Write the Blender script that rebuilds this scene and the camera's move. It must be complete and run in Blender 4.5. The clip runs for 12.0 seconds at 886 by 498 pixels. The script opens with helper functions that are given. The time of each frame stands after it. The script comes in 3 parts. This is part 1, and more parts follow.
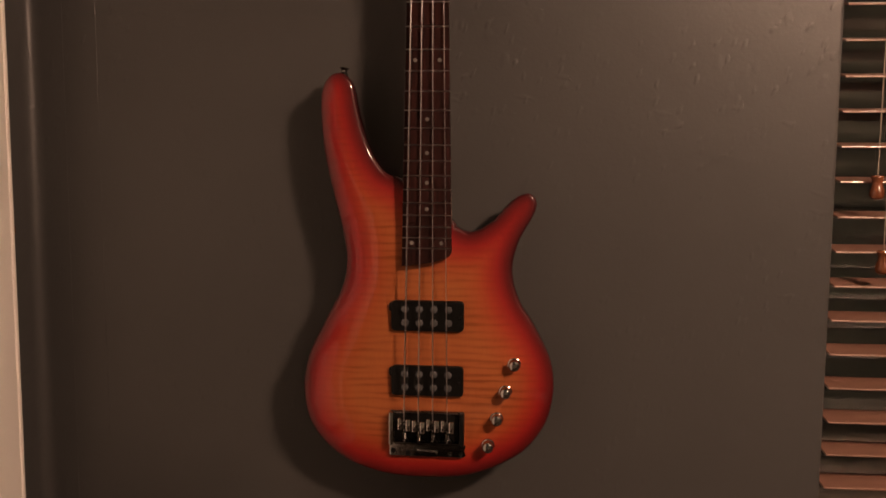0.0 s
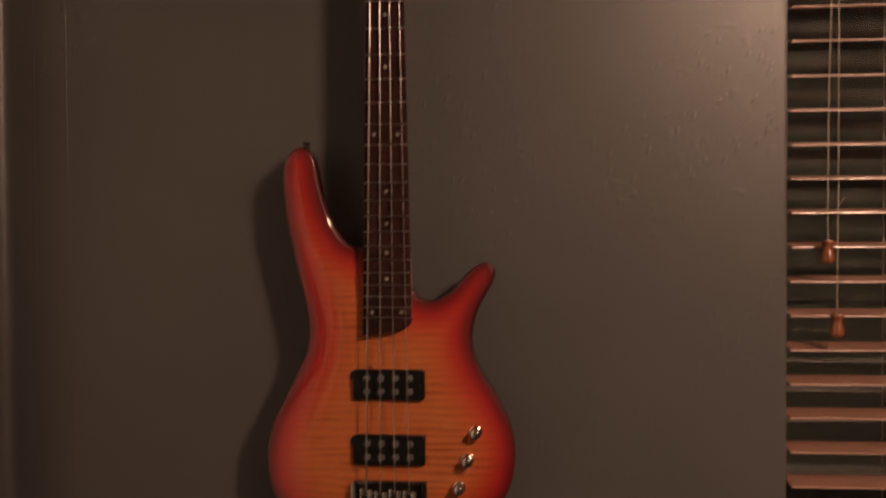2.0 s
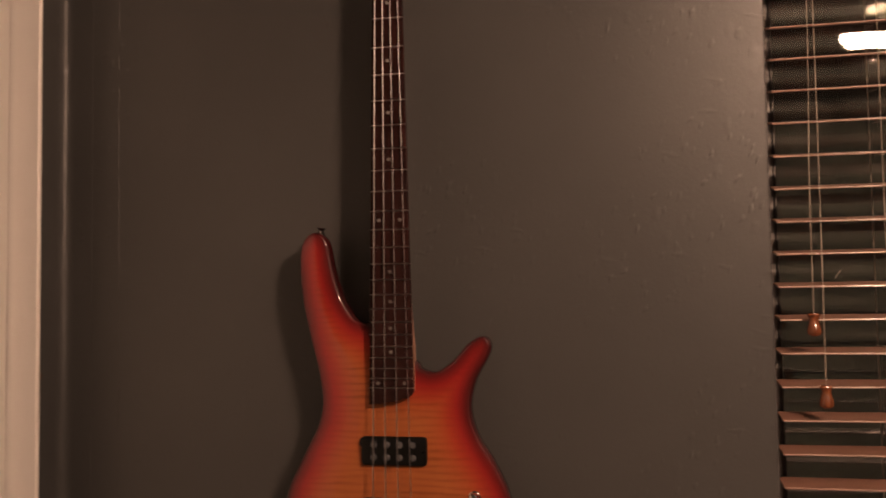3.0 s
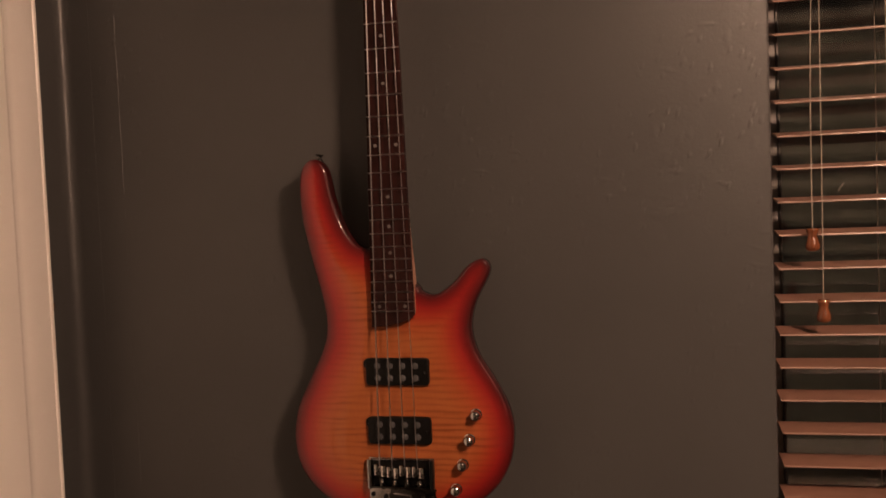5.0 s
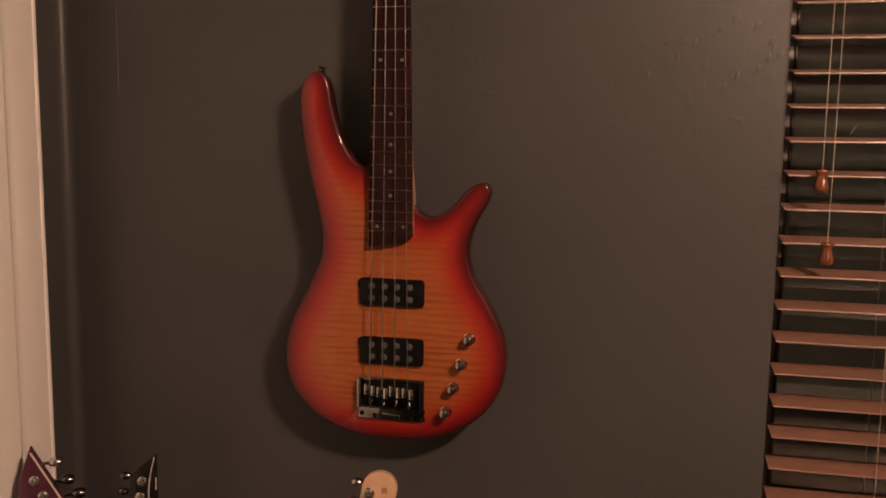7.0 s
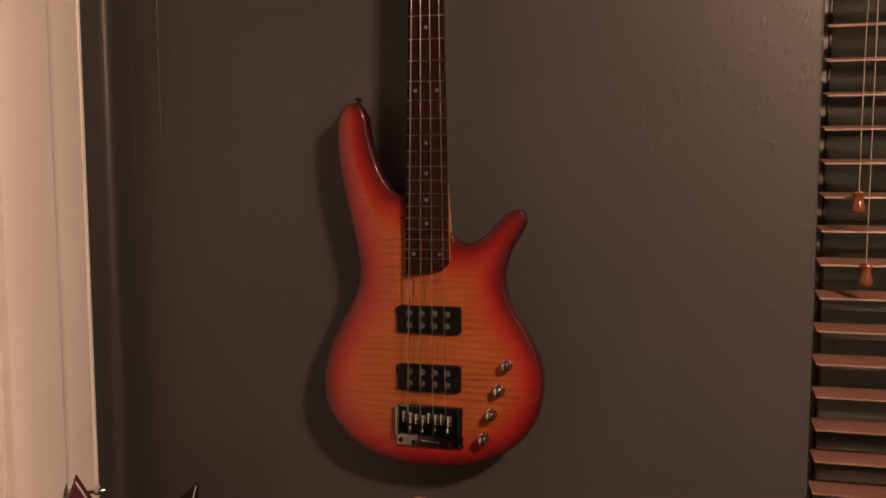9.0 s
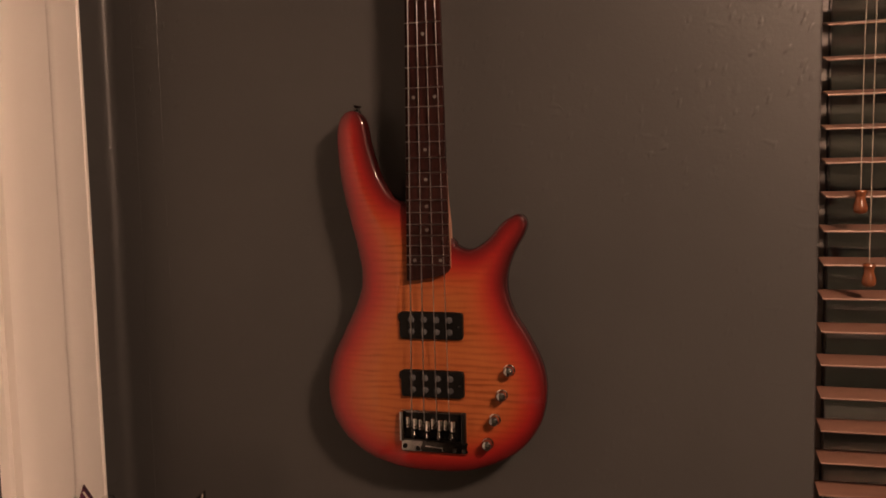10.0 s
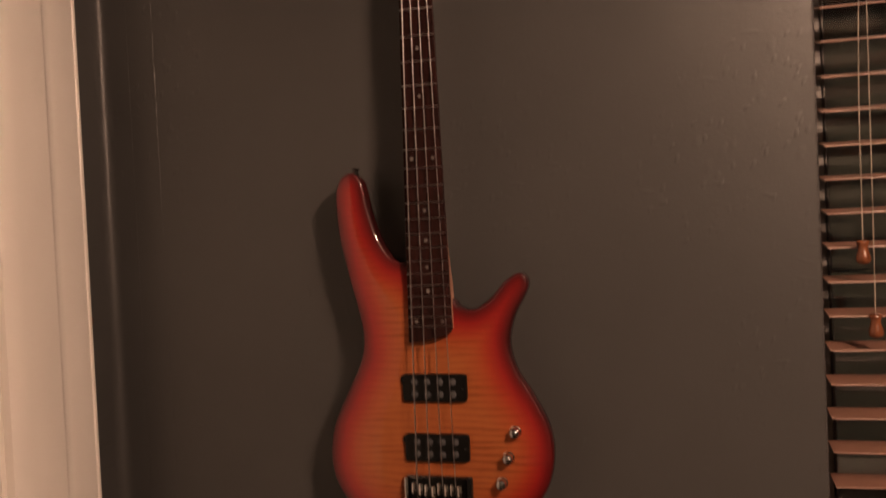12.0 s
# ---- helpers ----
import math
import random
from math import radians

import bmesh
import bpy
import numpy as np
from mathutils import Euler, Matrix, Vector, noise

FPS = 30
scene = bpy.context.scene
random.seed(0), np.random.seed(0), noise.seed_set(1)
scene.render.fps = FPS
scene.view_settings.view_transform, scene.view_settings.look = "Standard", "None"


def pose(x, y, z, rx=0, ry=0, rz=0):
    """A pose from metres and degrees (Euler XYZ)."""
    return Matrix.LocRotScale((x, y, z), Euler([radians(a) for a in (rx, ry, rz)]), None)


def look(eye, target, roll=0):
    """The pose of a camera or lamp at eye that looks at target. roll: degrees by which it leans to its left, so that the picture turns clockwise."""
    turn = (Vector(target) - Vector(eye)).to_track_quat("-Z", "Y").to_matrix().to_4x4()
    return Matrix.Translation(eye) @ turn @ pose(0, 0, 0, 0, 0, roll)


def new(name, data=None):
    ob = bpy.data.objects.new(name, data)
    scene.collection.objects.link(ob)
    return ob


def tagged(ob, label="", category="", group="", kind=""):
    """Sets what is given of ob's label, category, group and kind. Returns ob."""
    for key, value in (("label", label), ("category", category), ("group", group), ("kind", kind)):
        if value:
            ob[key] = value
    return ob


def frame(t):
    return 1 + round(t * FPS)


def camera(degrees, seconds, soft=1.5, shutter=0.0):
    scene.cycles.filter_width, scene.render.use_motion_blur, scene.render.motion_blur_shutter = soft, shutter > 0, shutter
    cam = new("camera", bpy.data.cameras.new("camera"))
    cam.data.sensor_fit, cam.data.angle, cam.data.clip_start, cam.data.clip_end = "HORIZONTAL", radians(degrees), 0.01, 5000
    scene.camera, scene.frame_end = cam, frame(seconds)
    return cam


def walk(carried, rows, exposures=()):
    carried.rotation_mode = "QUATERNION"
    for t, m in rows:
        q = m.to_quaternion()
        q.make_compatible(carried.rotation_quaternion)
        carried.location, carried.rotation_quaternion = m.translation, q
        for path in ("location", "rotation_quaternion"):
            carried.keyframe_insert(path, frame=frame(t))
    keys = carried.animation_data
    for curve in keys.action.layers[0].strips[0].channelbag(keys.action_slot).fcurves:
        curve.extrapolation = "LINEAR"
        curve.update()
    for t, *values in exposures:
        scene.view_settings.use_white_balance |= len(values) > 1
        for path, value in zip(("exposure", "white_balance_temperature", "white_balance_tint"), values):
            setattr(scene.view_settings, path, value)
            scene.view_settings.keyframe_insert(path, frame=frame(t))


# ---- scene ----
cam = camera(54.0, 12.0, soft=1.7, shutter=0.8)
PATH = [
    (0, (0.116, -1.137, 1.445), (-0.062, 0.844, 1.241), 0.4),
    (0.5, (0.11, -1.135, 1.444), (-0.044, 0.85, 1.254), 0.4),
    (1, (0.104, -1.13, 1.433), (-0.024, 0.859, 1.274), 0.2),
    (1.5, (0.112, -1.13, 1.447), (-0.017, 0.86, 1.294), 0.0),
    (2, (0.163, -1.152, 1.445), (-0.007, 0.84, 1.402), -0.3),
    (2.5, (0.254, -1.182, 1.465), (-0.003, 0.801, 1.512), -0.2),
    (2.7, (0.285, -1.216, 1.461), (-0.033, 0.756, 1.555), -0.3),
    (4.3, (0.327, -1.239, 1.474), (-0.158, 0.698, 1.593), -2.1),
    (4.5, (0.337, -1.23, 1.475), (-0.14, 0.712, 1.472), -2.2),
    (5, (0.342, -1.225, 1.475), (-0.109, 0.721, 1.382), -2.3),
    (5.5, (0.347, -1.221, 1.47), (-0.099, 0.724, 1.335), -2.5),
    (6, (0.341, -1.214, 1.471), (-0.096, 0.73, 1.296), -1.1),
    (6.5, (0.325, -1.205, 1.457), (-0.103, 0.735, 1.228), 1.0),
    (7, (0.327, -1.207, 1.464), (-0.105, 0.729, 1.209), 0.8),
    (7.5, (0.323, -1.214, 1.462), (-0.147, 0.717, 1.231), 0.2),
    (7.7, (0.316, -1.217, 1.457), (-0.175, 0.711, 1.252), 0.3),
    (9.5, (0.328, -1.222, 1.464), (-0.18, 0.704, 1.282), -0.5),
    (10, (0.338, -1.217, 1.469), (-0.192, 0.702, 1.283), -1.2),
    (10.5, (0.338, -1.208, 1.467), (-0.191, 0.713, 1.3), -1.8),
    (11, (0.343, -1.201, 1.466), (-0.182, 0.722, 1.311), -1.8),
    (11.5, (0.342, -1.203, 1.47), (-0.189, 0.72, 1.326), -1.8),
    (12, (0.334, -1.21, 1.472), (-0.193, 0.719, 1.419), -2.6),
]
walk(cam, [(t, look(eye, target, roll)) for t, eye, target, roll in PATH])

# ---- world and light ----
world = bpy.data.worlds.new("night")
scene.world = world
world.use_nodes = True
world.node_tree.nodes["Background"].inputs["Color"].default_value = (0.10, 0.13, 0.2, 1)
world.node_tree.nodes["Background"].inputs["Strength"].default_value = 0.004
LAMP = (1.080, -1.20, 2.102)
LAMP_STRENGTH = 334.0
LAMP_COLOR = (1.0, 0.612, 0.416, 1)
scene.view_settings.exposure = 0.0


# ---- materials ----
def material(name, color=(0.5, 0.5, 0.5), rough=0.5, metal=0.0, coat=0.0, spec=0.5):
    m = bpy.data.materials.new(name)
    m.use_nodes = True
    b = m.node_tree.nodes["Principled BSDF"]
    b.inputs["Base Color"].default_value = (*color, 1)
    b.inputs["Roughness"].default_value = rough
    b.inputs["Metallic"].default_value = metal
    b.inputs["Coat Weight"].default_value = coat
    b.inputs["Coat Roughness"].default_value = 0.08
    b.inputs["Specular IOR Level"].default_value = spec
    return m


def node(m, kind, **values):
    n = m.node_tree.nodes.new(kind)
    for key, value in values.items():
        n.inputs[key].default_value = value
    return n


def link(m, a, out, b, into):
    m.node_tree.links.new(a.outputs[out], b.inputs[into])


def shader(m):
    return m.node_tree.nodes["Principled BSDF"]


def coords(m, scale=(1, 1, 1), kind="Object"):
    c, mp = node(m, "ShaderNodeTexCoord"), node(m, "ShaderNodeMapping", Scale=scale)
    link(m, c, kind, mp, "Vector")
    return mp


def ramp(m, source, out, stops):
    r = node(m, "ShaderNodeValToRGB")
    els = r.color_ramp.elements
    while len(els) < len(stops):
        els.new(0.5)
    for e, (p, c) in zip(els, stops):
        e.position, e.color = p, (*c, 1)
    link(m, source, out, r, "Fac")
    return r


def noisy(m, scale, detail=4.0, stretch=(1, 1, 1), rough=0.55):
    n = node(m, "ShaderNodeTexNoise", Scale=scale, Detail=detail, Roughness=rough)
    link(m, coords(m, stretch), "Vector", n, "Vector")
    return n


def mixed(m, kind, fac, a, b):
    """A colour mix; fac, a, b are values or (node, output)."""
    x = m.node_tree.nodes.new("ShaderNodeMix")
    x.data_type, x.blend_type = "RGBA", kind
    for i, v in ((0, fac), (6, a), (7, b)):
        if isinstance(v, tuple) and len(v) == 2:
            m.node_tree.links.new(v[0].outputs[v[1]], x.inputs[i])
        else:
            x.inputs[i].default_value = v if i == 0 else (*v, 1)
    return x


def bumped(m, source, out, strength, distance=0.002, under=None):
    b = node(m, "ShaderNodeBump", Strength=strength, Distance=distance)
    link(m, source, out, b, "Height")
    if under:
        link(m, under, "Normal", b, "Normal")
    link(m, b, "Normal", shader(m), "Normal")
    return b


def speckled(m, c1, c2, scale, stretch=(1, 1, 1), bump=0.0, rough=None, distance=0.001):
    """Two-tone variation, with bump and roughness from the same grain."""
    n = noisy(m, scale, 6.0, stretch)
    r = ramp(m, n, "Fac", ((0.3, c1), (0.7, c2)))
    link(m, r, "Color", shader(m), "Base Color")
    if bump:
        bumped(m, n, "Fac", bump, distance)
    if rough:
        q = node(m, "ShaderNodeMapRange", **{"To Min": rough[0], "To Max": rough[1]})
        link(m, n, "Fac", q, "Value")
        link(m, q, "Result", shader(m), "Roughness")
    return m


def strokes(m, slant, size, share, gate):
    """Short raised dabs of a trowel: stretched cells, a share of them kept, bent by a little noise, thinned out by a gate."""
    bend = mixed(m, "LINEAR_LIGHT", 0.006, (coords(m), "Vector"), (noisy(m, 40.0, 2.0), "Color"))
    mp = node(m, "ShaderNodeMapping", Rotation=(0, radians(slant), 0))
    m.node_tree.links.new(bend.outputs[2], mp.inputs["Vector"])
    sc = node(m, "ShaderNodeMapping", Scale=size)
    link(m, mp, "Vector", sc, "Vector")
    cell = node(m, "ShaderNodeTexVoronoi", Scale=1.0)
    link(m, sc, "Vector", cell, "Vector")
    dab = node(m, "ShaderNodeMapRange", **{"From Min": 0.40, "From Max": 0.06})
    dab.interpolation_type = "SMOOTHSTEP"
    link(m, cell, "Distance", dab, "Value")
    pick = node(m, "ShaderNodeMath")
    pick.operation = "LESS_THAN"
    pick.inputs[1].default_value = share
    link(m, cell, "Color", pick, 0)
    kept = dab
    for other in (pick, gate):
        x = node(m, "ShaderNodeMath")
        x.operation = "MULTIPLY"
        m.node_tree.links.new(kept.outputs[0], x.inputs[0])
        m.node_tree.links.new(other.outputs[0], x.inputs[1])
        kept = x
    return kept


def wall_paint(name, c1, c2, relief=1.0, rough=0.41):
    """Satin paint on skip-trowelled plaster: soft lumps, raised trowel ridges, fine roller stipple."""
    m = material(name, c1, rough)
    big = noisy(m, 2.3, 3.0)
    link(m, ramp(m, big, "Fac", ((0.3, c1), (0.7, c2))), "Color", shader(m), "Base Color")
    lumps = noisy(m, 16.0, 3.0, rough=0.4)
    gate = node(m, "ShaderNodeMapRange", **{"From Min": 0.36, "From Max": 0.72})
    link(m, noisy(m, 5.5, 3.0), "Fac", gate, "Value")
    b = bumped(m, lumps, "Fac", 0.16 * relief, 0.004)
    for slant, size, share, height in ((-28, (110, 0.01, 48), 0.30, 0.0008), (80, (90, 0.01, 22), 0.14, 0.0005), (-12, (56, 0.01, 30), 0.22, 0.0005)):
        b = bumped(m, strokes(m, slant, size, share, gate), "Value", 0.62 * relief, height, b)
    bumped(m, noisy(m, 190.0, 3.0), "Fac", 0.2 * relief, 0.0008, b)
    q = node(m, "ShaderNodeMapRange", **{"To Min": rough - 0.06, "To Max": rough + 0.1})
    link(m, noisy(m, 30.0, 4.0), "Fac", q, "Value")
    link(m, q, "Result", shader(m), "Roughness")
    return m


M_WALL = wall_paint("grey_wall_paint", (0.0545, 0.0550, 0.0549), (0.0660, 0.0660, 0.0657))
M_FAR = wall_paint("olive_wall_paint", (0.24, 0.25, 0.21), (0.285, 0.295, 0.25), 0.6, 0.6)
# Ceiling is unseen; its colour is kept dark to cut bounced light.
M_CEIL = wall_paint("dark_ceiling", (0.08, 0.078, 0.074), (0.10, 0.098, 0.094), 0.8, 0.8)
M_TRIM = speckled(material("white_trim_paint", (0.78, 0.76, 0.72), 0.38), (0.87, 0.84, 0.80), (0.91, 0.88, 0.84), 9.0, (1, 1, 0.3), 0.12, (0.3, 0.45))
M_FLOOR = speckled(material("brown_carpet", (0.2, 0.16, 0.12), 0.95), (0.036, 0.029, 0.022), (0.068, 0.054, 0.042), 140.0, (1, 1, 1), 0.8, None, 0.004)
M_SLAT = speckled(material("stained_slat_wood", (0.3, 0.14, 0.09), 0.45, coat=0.1), (0.178, 0.094, 0.068), (0.265, 0.144, 0.107), 6.0, (1.2, 26, 26), 0.1, (0.32, 0.5))
M_TASSEL = speckled(material("turned_wood", (0.4, 0.13, 0.04), 0.25, coat=0.6), (0.13, 0.042, 0.017), (0.21, 0.07, 0.03), 60.0, (3, 3, 0.5))
M_CORD = speckled(material("cord", (0.5, 0.4, 0.3), 0.8), (0.25, 0.225, 0.19), (0.35, 0.31, 0.26), 900.0)
M_FRAME = speckled(material("bronze_window_frame", (0.04, 0.034, 0.03), 0.4, 0.4), (0.03, 0.026, 0.022), (0.048, 0.042, 0.036), 40.0)
M_KNOB = speckled(material("polished_chrome", (0.5, 0.49, 0.48), 0.08, 1.0), (0.40, 0.39, 0.38), (0.5, 0.49, 0.48), 200.0, rough=(0.05, 0.12))
M_MID_CHROME = speckled(material("mid_chrome", (0.4, 0.39, 0.38), 0.25, 1.0), (0.40, 0.39, 0.38), (0.52, 0.51, 0.5), 90.0, rough=(0.1, 0.2))
M_CHROME = speckled(material("chrome", (0.75, 0.74, 0.73), 0.12, 1.0), (0.68, 0.67, 0.66), (0.82, 0.81, 0.8), 120.0, rough=(0.06, 0.2))
M_DARK_CHROME = speckled(material("dark_chrome", (0.22, 0.21, 0.2), 0.2, 1.0), (0.10, 0.097, 0.093), (0.2, 0.195, 0.19), 90.0, rough=(0.12, 0.28))
# Bridge chrome with the dark room's reflection put into its colour.
M_SHADED_CHROME = speckled(material("shaded_chrome", (0.05, 0.047, 0.045), 0.25, 1.0), (0.035, 0.032, 0.03), (0.07, 0.066, 0.062), 90.0, rough=(0.16, 0.32))
M_STRING = material("string_steel", (0.38, 0.38, 0.38), 0.36, 1.0)
M_FRET = material("fret_nickel", (0.42, 0.41, 0.39), 0.28, 1.0)
M_BLACK = speckled(material("black_plastic", (0.006, 0.006, 0.006), 0.35, spec=0.2), (0.004, 0.004, 0.004), (0.008, 0.008, 0.008), 300.0, rough=(0.3, 0.42))
M_POLE = material("pole_steel", (0.085, 0.088, 0.094), 0.5, 0.2)
M_DOT = material("pearl_inlay", (0.18, 0.176, 0.165), 0.35)
M_ROSE = speckled(material("rosewood", (0.06, 0.02, 0.014), 0.55, spec=0.16), (0.010, 0.0028, 0.0026), (0.034, 0.0085, 0.0065), 30.0, (8, 8, 0.5), 0.15, (0.5, 0.7))
M_MAPLE = speckled(material("maple", (0.62, 0.42, 0.25), 0.35, coat=0.4), (0.55, 0.345, 0.215), (0.66, 0.44, 0.29), 12.0, (4, 4, 0.4))
M_NECK = speckled(material("satin_neck_maple", (0.3, 0.18, 0.12), 0.5), (0.36, 0.20, 0.135), (0.44, 0.26, 0.18), 12.0, (4, 4, 0.4))
M_PURPLE = speckled(material("purple_lacquer", (0.05, 0.015, 0.04), 0.25, coat=0.7), (0.05, 0.010, 0.026), (0.095, 0.020, 0.05), 25.0, (5, 5, 0.6))
M_GLOSS = speckled(material("black_lacquer", (0.01, 0.009, 0.009), 0.2, coat=0.2, spec=0.3), (0.008, 0.007, 0.007), (0.014, 0.012, 0.012), 20.0)
M_BIND = material("cream_binding", (0.62, 0.58, 0.52), 0.35)
M_LINING = speckled(material("window_lining_paint", (0.12, 0.11, 0.1), 0.5), (0.10, 0.095, 0.088), (0.14, 0.132, 0.122), 30.0, (1, 1, 0.4), 0.1)
M_BRONZE = speckled(material("matt_bronze", (0.03, 0.027, 0.02), 0.7, spec=0.2), (0.022, 0.02, 0.015), (0.035, 0.031, 0.024), 60.0)
M_MARK = material("dark_print", (0.11, 0.05, 0.025), 0.6)


def burst_finish():
    """Clear-coated flamed maple, stained amber inside and red towards the rim."""
    m = material("sunburst_flame_maple", (0.5, 0.2, 0.05), 0.5, coat=0.9, spec=0.25)
    shader(m).inputs["Coat Roughness"].default_value = 0.035
    rim = node(m, "ShaderNodeAttribute")
    rim.attribute_name = "rim"
    drift = noisy(m, 7.0, 2.0)
    add = node(m, "ShaderNodeMath")
    add.operation = "MULTIPLY_ADD"
    link(m, drift, "Fac", add, 0)
    add.inputs[1].default_value = 0.16
    link(m, rim, "Fac", add, 2)
    stain = ramp(m, add, "Value", ((0.08, (0.032, 0.0011, 0.002)), (0.19, (0.135, 0.0036, 0.005)), (0.33, (0.285, 0.0112, 0.010)), (0.50, (0.365, 0.040, 0.015)),
                                   (0.72, (0.385, 0.086, 0.024)), (1.0, (0.395, 0.117, 0.035))))
    bands = node(m, "ShaderNodeTexWave", Scale=34.0, Distortion=7.0, Detail=2.5, **{"Detail Scale": 0.9, "Detail Roughness": 0.55})
    bands.bands_direction = "Z"
    link(m, coords(m, (0.24, 0.24, 1)), "Vector", bands, "Vector")
    streak = noisy(m, 1.0, 3.0, (13, 13, 150), 0.6)
    curl = mixed(m, "MIX", 0.76, (bands, "Color"), (streak, "Color"))
    depth = node(m, "ShaderNodeMapRange", **{"From Min": 0.36, "From Max": 0.62, "To Min": 0.3, "To Max": 1.0})
    link(m, noisy(m, 9.0, 2.0), "Fac", depth, "Value")
    flame = ramp(m, curl, 2, ((0.32, (0.56, 0.44, 0.36)), (0.48, (0.90, 0.85, 0.82)), (0.62, (1, 1, 1))))
    inner = node(m, "ShaderNodeMapRange", **{"From Min": 0.15, "From Max": 0.8, "To Min": 0.04, "To Max": 1.0})
    link(m, rim, "Fac", inner, "Value")
    amount = node(m, "ShaderNodeMath")
    amount.operation = "MULTIPLY"
    link(m, depth, "Result", amount, 0)
    link(m, inner, "Result", amount, 1)
    wood = mixed(m, "MULTIPLY", (amount, "Value"), (stain, "Color"), (flame, "Color"))
    pores = noisy(m, 40.0, 4.0, (30, 30, 1.2))
    fine = ramp(m, pores, "Fac", ((0.35, (0.86, 0.82, 0.8)), (0.6, (1, 1, 1))))
    whole = mixed(m, "MULTIPLY", 0.5, (wood, 2), (fine, "Color"))
    m.node_tree.links.new(whole.outputs[2], shader(m).inputs["Base Color"])
    return m


M_BURST = burst_finish()


def glass():
    """Clear window glass that mirrors as glass does, with a thin film of dust."""
    m = bpy.data.materials.new("window_glass")
    m.use_nodes = True
    t = m.node_tree
    t.nodes.remove(t.nodes["Principled BSDF"])
    clear = node(m, "ShaderNodeBsdfTransparent", Color=(0.93, 0.96, 0.94, 1))
    shine = node(m, "ShaderNodeBsdfGlossy", Color=(1, 1, 1, 1), Roughness=0.015)
    fres, mix = node(m, "ShaderNodeFresnel", IOR=1.8), node(m, "ShaderNodeMixShader")
    link(m, fres, "Fac", mix, 0)
    link(m, clear, "BSDF", mix, 1)
    link(m, shine, "BSDF", mix, 2)
    dust = node(m, "ShaderNodeBsdfDiffuse", Color=(0.55, 0.54, 0.5, 1))
    film_of = node(m, "ShaderNodeMapRange", **{"From Min": 0.35, "From Max": 0.7, "To Min": 0.012, "To Max": 0.05})
    link(m, noisy(m, 14.0, 5.0, (1, 1, 0.6)), "Fac", film_of, "Value")
    soiled = node(m, "ShaderNodeMixShader")
    link(m, film_of, "Result", soiled, 0)
    link(m, mix, "Shader", soiled, 1)
    link(m, dust, "BSDF", soiled, 2)
    link(m, soiled, "Shader", t.nodes["Material Output"], "Surface")
    return m


M_GLASS = glass()
M_BOWL = material("lit_lamp_glass", (0.9, 0.85, 0.75), 0.4)
shader(M_BOWL).inputs["Emission Color"].default_value = LAMP_COLOR
shader(M_BOWL).inputs["Emission Strength"].default_value = LAMP_STRENGTH


# ---- mesh tools ----
def part(name, bm, mat, parent=None, label="", smooth=True):
    me = bpy.data.meshes.new(name)
    bmesh.ops.recalc_face_normals(bm, faces=bm.faces)
    bm.to_mesh(me)
    bm.free()
    me.materials.append(mat)
    me.polygons.foreach_set("use_smooth", [smooth] * len(me.polygons))
    if smooth:
        me.set_sharp_from_angle(angle=radians(38))
    ob = new(name, me)
    ob.parent = parent
    return tagged(ob, label)


def again(ob, name, m, parent):
    """Another object on the same mesh."""
    o = new(name, ob.data)
    o.parent, o.matrix_basis = parent, m
    return o


def box(x0, x1, y0, y1, z0, z1, bevel=0.0, bm=None, seg=2):
    bm = bm or bmesh.new()
    vs = bmesh.ops.create_cube(bm, size=1, matrix=Matrix.Translation(((x0 + x1) / 2, (y0 + y1) / 2, (z0 + z1) / 2))
                               @ Matrix.Diagonal((x1 - x0, y1 - y0, z1 - z0, 1)))["verts"]
    if bevel:
        es = {e for v in vs for e in v.link_edges}
        bmesh.ops.bevel(bm, geom=list(es), offset=bevel, segments=seg, affect="EDGES", profile=0.5)
    return bm


def lathe(profile, steps=20, m=Matrix(), bm=None, loop=False):
    """A turned form: (radius, height) pairs round the z axis."""
    bm = bm or bmesh.new()
    rings = []
    for r, z in profile:
        if r < 1e-6:
            rings.append([bm.verts.new(m @ Vector((0, 0, z)))])
        else:
            rings.append([bm.verts.new(m @ Vector((r * math.cos(a), r * math.sin(a), z))) for a in np.arange(steps) * 2 * math.pi / steps])
    for a, b in zip(rings, rings[1:] + (rings[:1] if loop else [])):
        for i in range(steps):
            j = (i + 1) % steps
            if len(a) == 1 and len(b) == 1:
                continue
            if len(a) == 1:
                bm.faces.new((a[0], b[i], b[j]))
            elif len(b) == 1:
                bm.faces.new((a[i], a[j], b[0]))
            else:
                bm.faces.new((a[i], a[j], b[j], b[i]))
    for ring in () if loop else (rings[0], rings[-1]):
        if len(ring) > 2:
            bm.faces.new(ring)
    return bm


FRONT = Matrix.Rotation(radians(90), 4, "X")  # turns +z of a turned form towards the room (-y)


def knob_at(x, y, z):
    return Matrix.Translation((x, y, z)) @ FRONT


def prism(points, y0, y1, bevel=0.0, bm=None, seg=2):
    """A flat outline in x and z, thick from y0 to y1."""
    bm = bm or bmesh.new()
    face = bm.faces.new([bm.verts.new((x, y0, z)) for x, z in points])
    made = bmesh.ops.extrude_face_region(bm, geom=[face])["geom"]
    vs = [g for g in made if isinstance(g, bmesh.types.BMVert)]
    bmesh.ops.translate(bm, vec=(0, y1 - y0, 0), verts=vs)
    if bevel:
        es = [e for e in bm.edges if abs(e.verts[0].co.y - e.verts[1].co.y) < 1e-7]
        bmesh.ops.bevel(bm, geom=es, offset=bevel, segments=seg, affect="EDGES", profile=0.5)
    return bm


